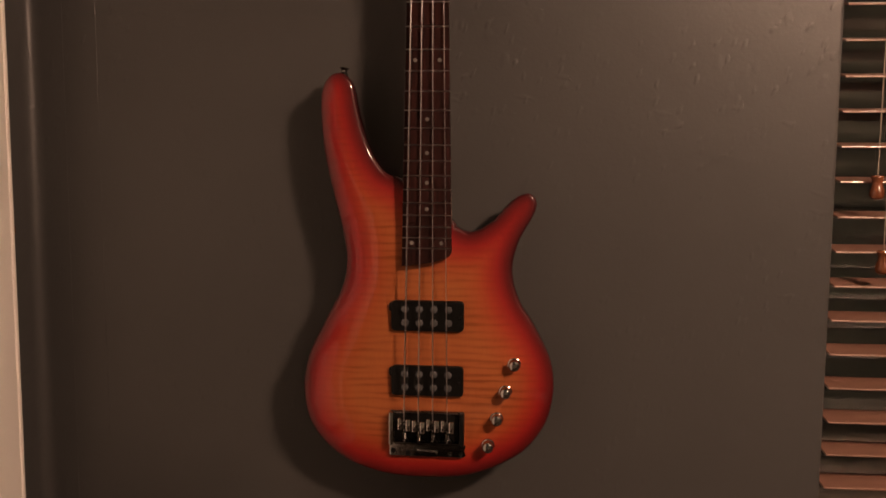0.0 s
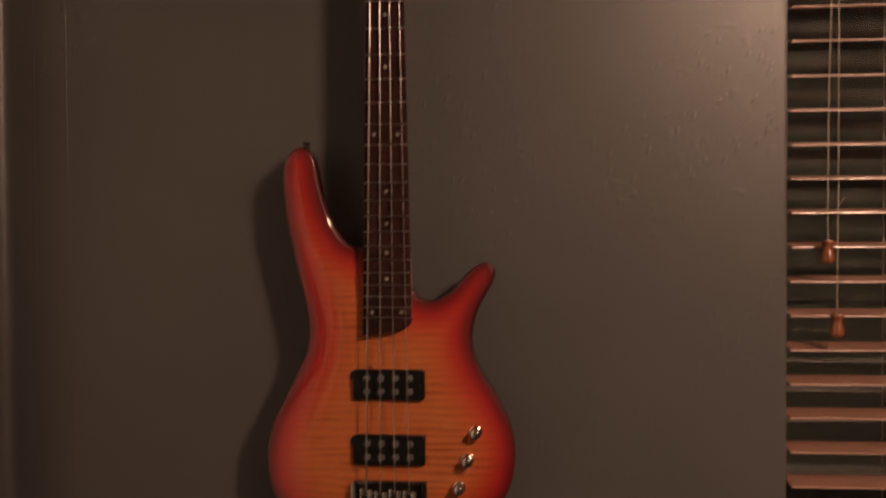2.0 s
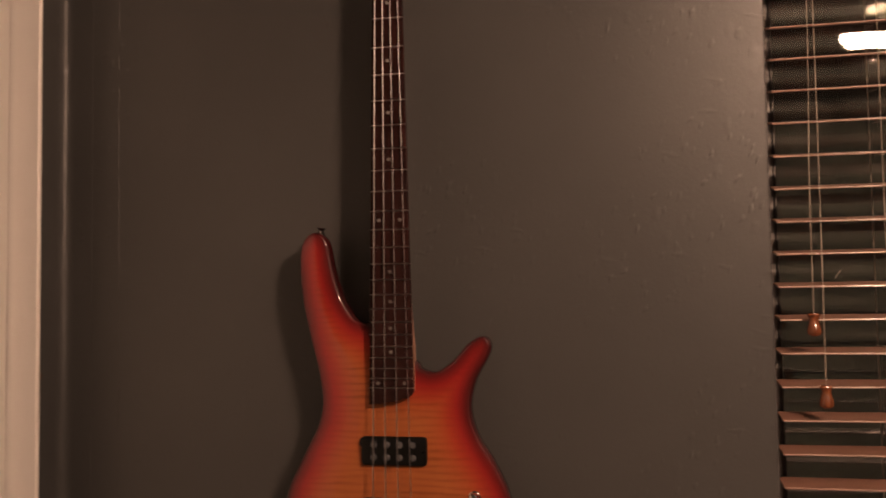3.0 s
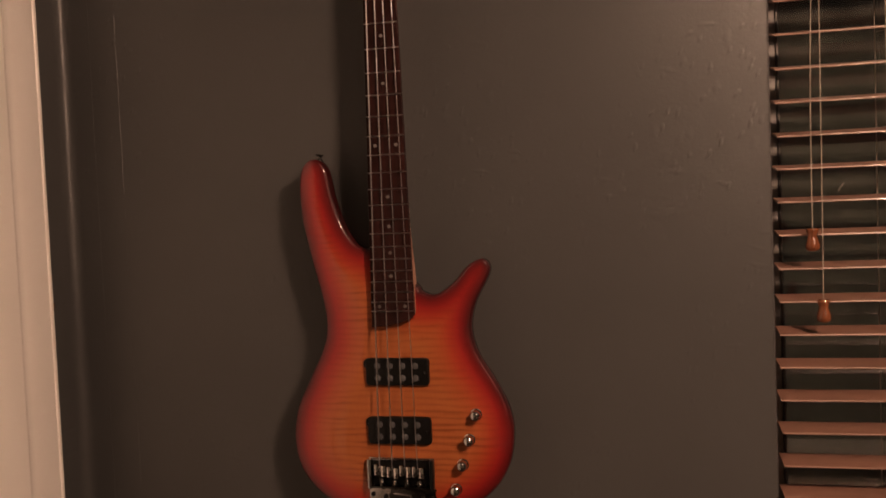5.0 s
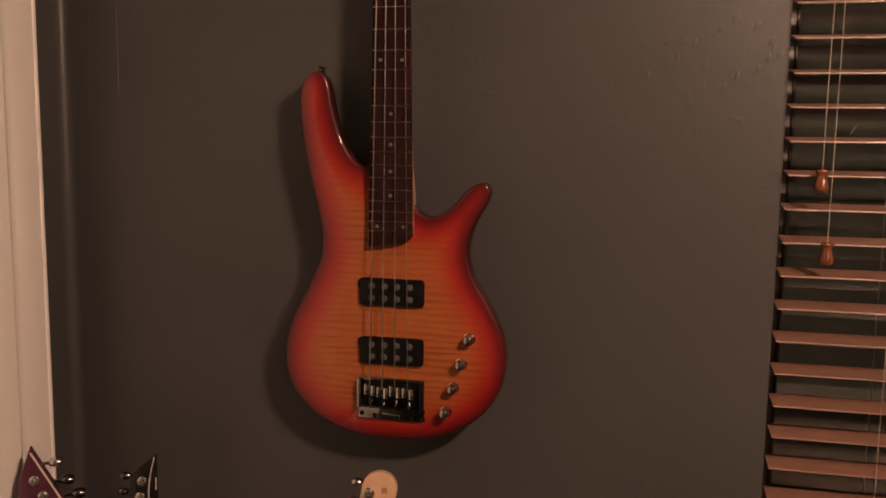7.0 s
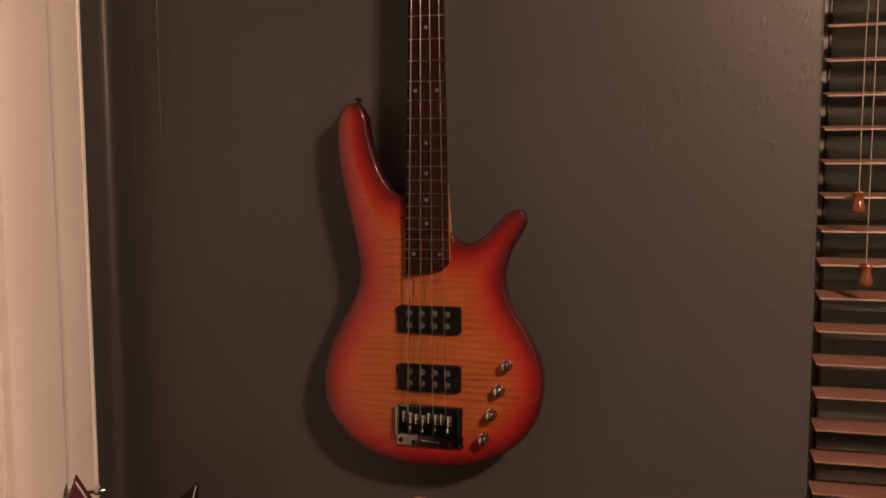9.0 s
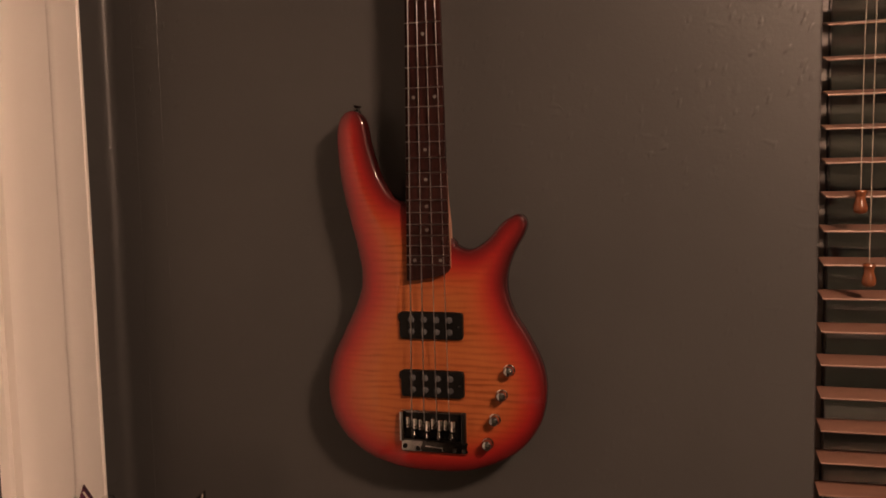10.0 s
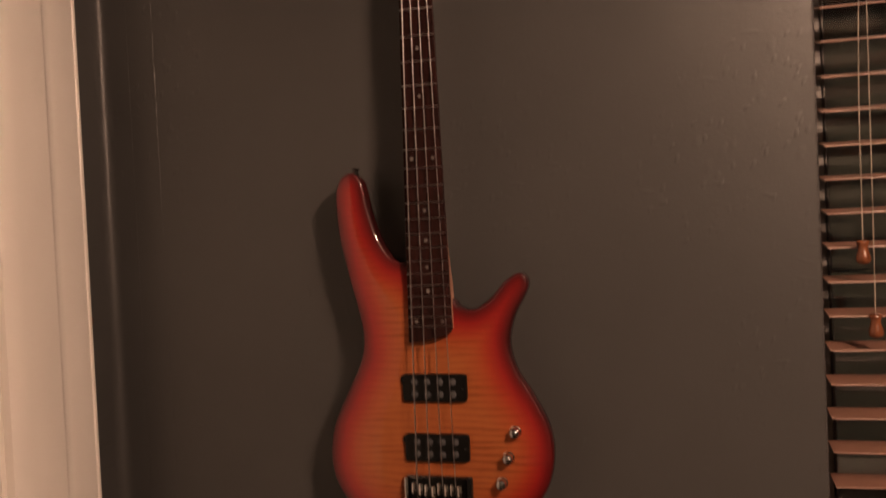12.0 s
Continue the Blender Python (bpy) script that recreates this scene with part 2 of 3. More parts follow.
def upright(points, z0, z1, bm=None):
    """A closed plan outline, standing from z0 to z1."""
    bm = bm or bmesh.new()
    low = [bm.verts.new((x, y, z0)) for x, y in points]
    high = [bm.verts.new((x, y, z1)) for x, y in points]
    for i in range(len(points)):
        j = (i + 1) % len(points)
        bm.faces.new((low[i], low[j], high[j], high[i]))
    bm.faces.new(low)
    bm.faces.new(high)
    return bm


def rounded(points, radius, steps=6, closed=False):
    """A polyline with its inner corners turned into arcs; radius: one, or one for each point."""
    out, n = [], len(points)
    rs = radius if isinstance(radius, (list, tuple)) else [radius] * n
    for i, p in enumerate(points):
        p = Vector(p)
        if (not closed and i in (0, n - 1)) or rs[i] <= 0:
            out.append(tuple(p))
            continue
        a, b = Vector(points[i - 1]), Vector(points[(i + 1) % n])
        u, v = (a - p).normalized(), (b - p).normalized()
        cut = min(rs[i], 0.45 * (a - p).length, 0.45 * (b - p).length)
        s, e = p + u * cut, p + v * cut
        for k in range(steps + 1):
            t = k / steps
            out.append(tuple((1 - t) ** 2 * s + 2 * t * (1 - t) * p + t * t * e))
    return out


def spline(points, steps, closed=True):
    """A smooth curve through a few shape points."""
    ps = [Vector(p) for p in points]
    n, out = len(ps), []
    for i in range(n if closed else n - 1):
        if closed:
            a, b, c, d = ps[i - 1], ps[i], ps[(i + 1) % n], ps[(i + 2) % n]
        else:
            a, b, c, d = ps[max(i - 1, 0)], ps[i], ps[i + 1], ps[min(i + 2, n - 1)]
        for k in range(steps):
            t = k / steps
            out.append(tuple(0.5 * (2 * b + (c - a) * t + (2 * a - 5 * b + 4 * c - d) * t * t + (3 * b - a - 3 * c + d) * t ** 3)))
    if not closed:
        out.append(tuple(ps[-1]))
    return out


def tube(points, radius, sides=8, bm=None):
    """A round bar along a few points."""
    bm = bm or bmesh.new()
    ps, rings = [Vector(p) for p in points], []
    for i, p in enumerate(ps):
        d = (ps[min(i + 1, len(ps) - 1)] - ps[max(i - 1, 0)]).normalized()
        u = d.orthogonal().normalized()
        w = d.cross(u)
        rings.append([bm.verts.new(p + radius * (math.cos(a) * u + math.sin(a) * w)) for a in np.arange(sides) * 2 * math.pi / sides])
    for i, (a, b) in enumerate(zip(rings, rings[1:])):
        off = min(range(sides), key=lambda k: sum((a[s].co - ps[i] - (b[(s + k) % sides].co - ps[i + 1])).length for s in range(sides)))
        for s in range(sides):
            bm.faces.new((a[s], a[(s + 1) % sides], b[(s + 1 + off) % sides], b[(s + off) % sides]))
    bm.faces.new(rings[0])
    bm.faces.new(rings[-1])
    return bm


def thing(name, label, category, group="", at=(0, 0, 0)):
    ob = new(name)
    ob.location = at
    return tagged(ob, label, category, group)


# ---- the room ----
CEIL, X_RIGHT, Y_BACK = 2.45, 3.1, -3.7
WIN = (0.51, 1.72, 0.62, 2.06)
WALL_T = 0.18


def holed_wall(name, xs, zs, y0, y1, label):
    """A wall along x with one opening, whose room-side edge is slightly rounded."""
    bm = bmesh.new()
    g = [[bm.verts.new((x, y0, z)) for z in zs] for x in xs]
    fs = [bm.faces.new((g[i][j], g[i + 1][j], g[i + 1][j + 1], g[i][j + 1])) for i in range(3) for j in range(3) if (i, j) != (1, 1)]
    made = bmesh.ops.extrude_face_region(bm, geom=fs)["geom"]
    bmesh.ops.translate(bm, vec=(0, y1 - y0, 0), verts=[v for v in made if isinstance(v, bmesh.types.BMVert)])
    bm.verts.ensure_lookup_table()
    hole = [e for e in bm.edges if all(abs(v.co.y - y0) < 1e-6 and xs[1] - 1e-6 <= v.co.x <= xs[2] + 1e-6 and zs[1] - 1e-6 <= v.co.z <= zs[2] + 1e-6 for v in e.verts)]
    bmesh.ops.bevel(bm, geom=hole, offset=0.005, segments=3, affect="EDGES", profile=0.5)
    return tagged(part(name, bm, M_WALL), label, "wall", kind="structure")


holed_wall("wall_north", (-0.70, WIN[0], WIN[1], X_RIGHT + 0.1), (0, WIN[2], WIN[3], CEIL), 0.0, WALL_T, "dark grey painted plaster wall with trowel marks")

# the corner beside the door, its inner angle filled round with plaster
DOOR_Y0, DOOR_Y1 = -0.28, -1.09
line = rounded([(-0.500, 0.001), (-0.500, -0.0005), (-0.5495, -0.001), (-0.546, DOOR_Y0)], [0, 0, 0.020, 0], 10)
line.insert(-1, (-0.5491, -0.0245))
tagged(part("wall_west", upright(line + [(-0.70, DOOR_Y0), (-0.70, 0.001)], 0, CEIL), M_WALL), "dark grey painted wall beside a door, rounded inner corner", "wall", kind="structure")
seam = bmesh.new()
zs = np.linspace(1.05, 2.44, 90)
rs = random.Random(2)
tube([(-0.4535 + 0.0012 * math.sin(2.3 * z) + rs.uniform(-0.0004, 0.0004), 0.0007 + rs.uniform(-0.0005, 0.0006), z) for z in zs], 0.00115, 6, seam)
tagged(part("plaster_seam", seam, M_WALL), "thin raised plaster seam painted grey on the wall", "trim", kind="structure")
west = box(-0.70, -0.546, Y_BACK, DOOR_Y1, 0, CEIL)
box(-0.70, -0.546, DOOR_Y1, DOOR_Y0, 2.05, CEIL, bm=west)
tagged(part("wall_west_side", west, M_WALL, smooth=False), "dark grey painted plaster wall round a door", "wall", kind="structure")
tagged(part("wall_south", box(-0.70, X_RIGHT + 0.1, Y_BACK - 0.1, Y_BACK, 0, CEIL), M_FAR, smooth=False), "grey-green painted wall", "wall", kind="structure")
tagged(part("wall_east", box(X_RIGHT, X_RIGHT + 0.1, Y_BACK, 0.0, 0, CEIL), M_WALL, smooth=False), "dark grey painted plaster wall", "wall", kind="structure")
tagged(part("floor", box(-0.8, X_RIGHT + 0.2, Y_BACK - 0.2, 0.2, -0.1, 0), M_FLOOR, smooth=False), "brown carpet floor", "floor", kind="structure")
tagged(part("ceiling", box(-0.8, X_RIGHT + 0.2, Y_BACK - 0.2, 0.2, CEIL, CEIL + 0.1), M_CEIL, smooth=False), "plain dark ceiling, out of view", "ceiling", kind="structure")


def casing_profile(face):
    """Plan outline of a door casing on the west wall: bead at its outer edge, flat, then a cove rising to a thicker part at the opening."""
    f = [(-0.087, -0.005), (-0.087, 0.0175), (-0.0885, 0.0205), (-0.0935, 0.0212), (-0.0955, 0.0195), (-0.0975, 0.0205), (-0.148, 0.0208),
         (-0.156, 0.0214), (-0.163, 0.0232), (-0.168, 0.0262), (-0.170, 0.0288), (-0.173, 0.0298), (-0.235, 0.0300), (-0.262, 0.0296), (-0.268, 0.026), (-0.270, -0.005)]
    return [(face + out, y) for y, out in f]


door = tagged(new("door_1"), "white painted door in a moulded white casing", "door", kind="structure")
part("casing", upright(casing_profile(-0.546), 0, 2.11), M_TRIM, door)
far = [(x, DOOR_Y0 + DOOR_Y1 - y) for x, y in casing_profile(-0.546)]
part("casing", upright(far, 0, 2.11), M_TRIM, door)
part("casing_head", box(-0.5455, -0.525, DOOR_Y1 - 0.19, DOOR_Y0 + 0.19, 2.111, 2.21, 0.003), M_TRIM, door)
part("jamb", box(-0.699, -0.53, DOOR_Y0 + 0.0005, DOOR_Y0 + 0.0095, 0, 2.05, 0.002), M_TRIM, door)
part("door_leaf", box(-0.60, -0.562, DOOR_Y1 + 0.003, DOOR_Y0 - 0.003, 0.012, 2.046, 0.003), M_TRIM, door)
for z0, z1 in ((0.16, 0.9), (1.06, 1.9)):
    part("door_panel", box(-0.564, -0.556, DOOR_Y1 + 0.13, DOOR_Y0 - 0.13, z0, z1, 0.004), M_TRIM, door)
part("door_knob", lathe([(0, 0), (0.026, 0), (0.026, 0.006), (0.01, 0.012), (0.01, 0.03), (0.026, 0.04), (0.029, 0.052), (0.02, 0.064), (0, 0.068)], 20,
                        Matrix.Translation((-0.562, DOOR_Y1 + 0.07, 0.96)) @ Matrix.Rotation(radians(90), 4, "Y")), M_CHROME, door, "metal door knob")
part("paint_chip", box(-0.5290, -0.5246, -0.0890, -0.0862, 1.348, 1.357, 0.0003), M_MARK, door, "dark chip in the paint")
base = box(-0.43, X_RIGHT, -0.013, -0.0005, 0, 0.09, 0.003)
tagged(part("baseboard", base, M_TRIM), "white painted baseboard", "baseboard", kind="structure")
tagged(part("baseboard", box(-0.545, X_RIGHT, Y_BACK + 0.0005, Y_BACK + 0.013, 0, 0.10, 0.003), M_TRIM), "white painted baseboard under a grey-green wall", "baseboard", kind="structure")

# ---- window ----
win = tagged(new("window_1"), "window with dark frame, black night behind the glass", "window", kind="structure")
GX0, GX1, GZ0, GZ1 = WIN[0] + 0.001, WIN[1] - 0.001, WIN[2] + 0.001, WIN[3] - 0.001
GY = 0.112
for nm, b in (("window_frame", (GX0 + 0.0220, GX0 + 0.0262, GY - 0.003, GY + 0.03, GZ0, GZ1)), ("window_frame", (GX1 - 0.032, GX1, GY - 0.003, GY + 0.03, GZ0, GZ1)),
              ("window_frame", (GX0 + 0.0262, GX1 - 0.032, GY - 0.003, GY + 0.03, GZ0, GZ0 + 0.035)), ("window_frame", (GX0 + 0.0262, GX1 - 0.032, GY - 0.003, GY + 0.03, GZ1 - 0.035, GZ1)),
              ("meeting_stile", ((GX0 + GX1) / 2 - 0.02, (GX0 + GX1) / 2 + 0.02, GY - 0.006, GY + 0.02, GZ0 + 0.035, GZ1 - 0.035))):
    part(nm, box(*b, bevel=0.003), M_FRAME, win)
part("lining", box(GX0, GX0 + 0.0218, GY, GY + 0.03, GZ0, GZ1, 0.002), M_LINING, win, "grey painted strip beside the window frame")
for x0, x1 in ((GX0 + 0.0272, (GX0 + GX1) / 2 - 0.021), ((GX0 + GX1) / 2 + 0.021, GX1 - 0.033)):
    for y in (GY, GY + 0.014):
        part("pane", box(x0, x1, y, y + 0.004, GZ0 + 0.036, GZ1 - 0.036), M_GLASS, win, smooth=False)

# ---- blind ----
blind = thing("venetian_blind", "brown wooden venetian blind with open slats in the window", "blind")
PITCH, SLAT_Y, TILT = 0.0446, 0.032, 6.5
SLAT_X0, SLAT_X1, SLAT_Z0, SLATS = 0.517, 1.708, 0.7086, 29


def slat_mesh():
    """One thin wooden slat, a little crowned, with eased edges."""
    bm = bmesh.new()
    w, n = 0.05, 6
    top = [(-w / 2 + w * k / n, 0.0016 + 0.0007 * (1 - (2 * k / n - 1) ** 2)) for k in range(n + 1)]
    low = [(y, z - 0.0025) for y, z in reversed(top)]
    ring = [(-w / 2 - 0.0006, 0.0001)] + top + [(w / 2 + 0.0006, 0.0001)] + low
    a = [bm.verts.new((SLAT_X0, y, z)) for y, z in ring]
    b = [bm.verts.new((SLAT_X1, y, z)) for y, z in ring]
    for i in range(len(ring)):
        j = (i + 1) % len(ring)
        bm.faces.new((a[i], a[j], b[j], b[i]))
    bm.faces.new(a)
    bm.faces.new(b)
    return bm


first = part("slat", slat_mesh(), M_SLAT, blind)
rnd = random.Random(4)
for i in range(SLATS):
    rise = SLAT_Z0 + i * PITCH - 1.46
    tilt = TILT + (9.0 if rise < 0 else 20.0) * min(0.40, rise)  # the blind closes a little towards its top
    m = pose(rnd.uniform(-0.0012, 0.0012), SLAT_Y + rnd.uniform(-0.0008, 0.0008), SLAT_Z0 + i * PITCH, tilt + rnd.uniform(-0.6, 0.6), rnd.uniform(-0.06, 0.06), 0)
    if i:
        again(first, "slat", m, blind)
    else:
        first.matrix_basis = m
Z_TOP = SLAT_Z0 + SLATS * PITCH
part("headrail", box(SLAT_X0 - 0.004, SLAT_X1 + 0.004, 0.002, 0.062, Z_TOP - 0.01, WIN[3] - 0.003, 0.003), M_SLAT, blind)
part("bottom_rail", box(SLAT_X0, SLAT_X1, 0.010, 0.056, SLAT_Z0 - 0.048, SLAT_Z0 - 0.032, 0.004), M_SLAT, blind)
for x in (0.652, 1.11, 1.57):
    for dy in (-0.0275, 0.0275):
        part("ladder_cord", tube([(x, SLAT_Y + dy, SLAT_Z0 - 0.04), (x, SLAT_Y + dy, Z_TOP - 0.008)], 0.0006, 6), M_CORD, blind)
    rungs = bmesh.new()
    for i in range(SLATS):
        z = SLAT_Z0 + i * PITCH - 0.004
        tube([(x + 0.002, SLAT_Y - 0.0275, z - 0.003), (x + 0.002, SLAT_Y + 0.0275, z + 0.003)], 0.0005, 4, rungs)
    tagged(part("ladder_rungs", rungs, M_CORD, blind), kind="stuff")


def tassel(x, y, z):
    """A turned wooden cord pull, hung by its cord; z is its middle."""
    prof = [(0, 0.0142), (0.0048, 0.0142), (0.0074, 0.0132), (0.0082, 0.0112), (0.0076, 0.0092), (0.0062, 0.0066), (0.0060, 0.0036),
            (0.0072, -0.0010), (0.0088, -0.0060), (0.0093, -0.0098), (0.0088, -0.0128), (0.0070, -0.0152), (0.0040, -0.0164), (0, -0.0166)]
    return part("cord_pull", lathe(prof, 20, Matrix.Translation((x, y, z))), M_TASSEL, blind, "turned brown wooden cord pull")


for x, z, x_top in ((0.557, 1.416, 0.563), (0.569, 1.322, 0.571)):
    tassel(x, -0.0075, z)
    pts = spline([(x, -0.0075, z + 0.0138), (x + 0.0008, -0.0072, z + 0.2), (x_top, -0.0035, Z_TOP - 0.2), (x_top, 0.001, Z_TOP)], 6, False)
    part("pull_cord", tube(pts, 0.00068, 8), M_CORD, blind)

fibre = thing("fibre", "tiny curled white fibre stuck to the window glass", "fibre")
part("strand", tube(spline([(0.6135, GY - 0.0006, 1.4765), (0.6150, GY - 0.0010, 1.4805), (0.6175, GY - 0.0012, 1.4840), (0.6205, GY - 0.0008, 1.4875)], 4, False), 0.0007, 6), M_BIND, fibre)

# ---- ceiling lamp ----
lamp = thing("ceiling_lamp", "lit frosted glass bowl lamp under the ceiling", "lamp", at=LAMP)
H = CEIL - LAMP[2]
part("canopy", lathe([(0, H), (0.075, H), (0.075, H - 0.012), (0.03, H - 0.035), (0, H - 0.035)], 32), M_DARK_CHROME, lamp)
part("stem", lathe([(0.009, H - 0.03), (0.009, 0.012)], 16), M_BRONZE, lamp)
part("holder", lathe([(0, 0.185), (0.03, 0.185), (0.045, 0.165), (0, 0.163)], 32), M_BRONZE, lamp)
bowl = [(0.119, 0.101), (0.116, 0.092), (0.107, 0.079), (0.088, 0.058), (0.070, 0.036), (0.054, 0.020), (0.034, 0.012), (0.012, 0.01)]
part("bowl", lathe(bowl + [(0.010, 0.014), (0.032, 0.016), (0.051, 0.024), (0.067, 0.040), (0.084, 0.061), (0.103, 0.083), (0.112, 0.094), (0.115, 0.101)], 40, loop=True), M_BOWL, lamp, "glowing warm frosted glass bowl")
part("finial", lathe([(0, -0.016), (0.007, -0.014), (0.010, -0.009), (0.018, -0.004), (0.036, 0.0095), (0, 0.0095)], 24), M_BRONZE, lamp, "matt bronze cap under the bowl")

# ---- the bass on the wall ----
# Its middle line is x = 0; heights below count from the saddles, which stand at SADDLE.
SADDLE, SCALE = 1.12, 0.864
TOP_Y, BACK_Y = -0.0635, -0.024
bass = thing("bass_guitar", "four-string bass guitar, orange sunburst flamed top, hanging on the wall", "bass guitar", at=(0, 0, SADDLE))

UPPER_HORN = [(-34, 300), (-45, 304), (-58, 312), (-74, 337), (-87, 376), (-94, 412), (-101, 426), (-112, 432), (-124, 428), (-133, 414), (-136, 390), (-133, 341)]
WAIST_AND_BOUT = [(-121, 284), (-108, 230), (-104, 194), (-111, 161), (-134, 116), (-155, 71), (-161, 26), (-149, -20), (-111, -59), (-57, -79), (3, -83)]
FAR_BOUT = [(61, -76), (118, -48), (150, -8), (160, 37), (155, 76), (136, 116), (115, 151), (106, 187), (113, 223), (130, 255)]
LOWER_HORN = [(135, 270), (131, 281), (121, 284), (103, 274), (81, 250), (57, 236), (37, 241), (28, 252)]
OUTLINE = [(x / 1000, z / 1000) for x, z in spline(UPPER_HORN + WAIST_AND_BOUT + FAR_BOUT + LOWER_HORN, 8)]


def rim_distance(p, ring):
    """How far a point lies inside an outline."""
    a, b = ring, np.roll(ring, -1, 0)
    ab, ap = b - a, p - a
    t = np.clip((ap * ab).sum(1) / (ab * ab).sum(1).clip(1e-12), 0, 1)
    return np.sqrt((((ap - t[:, None] * ab) ** 2).sum(1)).min())


def inside(p, ring):
    a, b = ring, np.roll(ring, -1, 0)
    cross = ((a[:, 1] > p[1]) != (b[:, 1] > p[1])) & (p[0] < (b[:, 0] - a[:, 0]) * (p[1] - a[:, 1]) / np.where(b[:, 1] == a[:, 1], 1e-9, b[:, 1] - a[:, 1]) + a[:, 0])
    return cross.sum() % 2 == 1


def carved_plate(name, outline, top_y, back_y, mat, parent, round_front=0.0045, fall=0.005, reach=0.062, grid=0.006, back_round=0.006, back_fall=0.008):
    """A guitar body: outline in x and z, a top that falls softly to a rounded rim, and a rounded back. Stores how deep each point lies inside the rim."""
    from mathutils.geometry import delaunay_2d_cdt
    ring = np.array(outline)
    n = len(ring)
    inner = []
    prev, nxt = np.roll(ring, 1, 0), np.roll(ring, -1, 0)
    tang = (nxt - prev) / np.linalg.norm(nxt - prev, axis=1)[:, None]
    area = ((ring[:, 0] * nxt[:, 1]) - (nxt[:, 0] * ring[:, 1])).sum()
    side = np.stack([-tang[:, 1], tang[:, 0]], 1) * (1 if area > 0 else -1)
    for d in (0.0006, 0.0018, 0.0036, 0.006, 0.009, 0.0125):
        for p in ring[:: 1 if d < 0.004 else 2] + d * side[:: 1 if d < 0.004 else 2]:
            if inside(p, ring) and abs(rim_distance(p, ring) - d) < 0.0004:
                inner.append(p)
    for x in np.arange(ring[:, 0].min(), ring[:, 0].max(), grid):
        for z in np.arange(ring[:, 1].min(), ring[:, 1].max(), grid):
            p = np.array((x, z))
            if inside(p, ring) and rim_distance(p, ring) > 0.0145:
                inner.append(p)
    pts = [Vector(p) for p in ring] + [Vector(p) for p in inner]
    vs, _, fs, *_ = delaunay_2d_cdt(pts, [(i, (i + 1) % n) for i in range(n)], [], 1, 1e-6)
    depth = [rim_distance(np.array(v), ring) for v in vs]

    def soft(d, r, f):
        e = max(0.0, r - d)
        s = min(1.0, d / reach)
        return (r - math.sqrt(max(0.0, r * r - e * e))) + f * (1 - s * s * (3 - 2 * s))

    bm = bmesh.new()
    layer = bm.verts.layers.float.new("rim")
    front, back = [], []
    for v, d in zip(vs, depth):
        a = bm.verts.new((v[0], top_y + soft(d, round_front, fall), v[1]))
        a[layer] = min(1.0, d / 0.075)
        front.append(a)
        b = bm.verts.new((v[0], back_y - soft(d, back_round, back_fall), v[1]))
        b[layer] = 0.0
        back.append(b)
    for f in fs:
        bm.faces.new([front[i] for i in f])
        bm.faces.new([back[i] for i in reversed(f)])
    used = {}
    for f in fs:
        for i, j in zip(f, f[1:] + f[:1]):
            used[(i, j)] = True
    for i, j in used:
        if (j, i) not in used:
            bm.faces.new((front[j], front[i], back[i], back[j]))
    return part(name, bm, mat, parent)


body = carved_plate("body", OUTLINE, TOP_Y, BACK_Y, M_BURST, bass)


def fret_at(n):
    """Height of a fret above the saddles."""
    return SCALE * 2 ** (-n / 12)


def neck_half(v):
    """Half the fingerboard's width at a height."""
    return (0.0307 + (v - 0.217) * (0.0196 - 0.0307) / (SCALE - 0.217))


FB_Y, FB_BACK = -0.0740, -0.0675
fb_pts = [(-neck_half(0.1935), 0.1935), (-0.012, 0.1950), (0.010, 0.1990), (0.022, 0.2030), (neck_half(0.2065) - 0.003, 0.2060), (neck_half(0.2095), 0.2105), (neck_half(SCALE), SCALE), (-neck_half(SCALE), SCALE)]
board = part("fingerboard", prism(fb_pts, FB_BACK, FB_Y, 0.0008), M_ROSE, bass, "dark rosewood fingerboard", smooth=False)
for n in range(1, 25):
    v, h = fret_at(n), neck_half(fret_at(n)) - 0.0006
    prof = [(-0.0008, 0), (-0.0006, -0.0007), (0, -0.0011), (0.0006, -0.0007), (0.0008, 0)]
    bm = bmesh.new()
    rings = [[bm.verts.new((x, FB_Y + k * y + 0.0002, v + k * z)) for z, y in prof] for x, k in ((-h - 0.0007, 0.25), (-h, 1.0), (h, 1.0), (h + 0.0007, 0.25))]
    for a, c in zip(rings, rings[1:]):
        for i in range(4):
            bm.faces.new((a[i], a[i + 1], c[i + 1], c[i]))
    bm.faces.new(rings[0])
    bm.faces.new(rings[-1])
    part("fret", bm, M_FRET, board)
inlay = None
for n, xs in ((3, (0,)), (5, (0,)), (7, (0,)), (9, (0,)), (12, (-0.015, 0.015)), (15, (0,)), (17, (0,)), (19, (0,)), (21, (0,)), (24, (-0.0185, 0.0185))):
    for x in xs:
        v = (fret_at(n) + fret_at(n - 1)) / 2
        if inlay is None:
            inlay = part("dot_inlay", lathe([(0, 0), (0.0025, 0), (0.0025, 0.0004), (0, 0.0005)], 16, FRONT), M_DOT, board)
            inlay.location = (x, FB_Y, v)
        else:
            again(inlay, "dot_inlay", Matrix.Translation((x, FB_Y, v)), board)


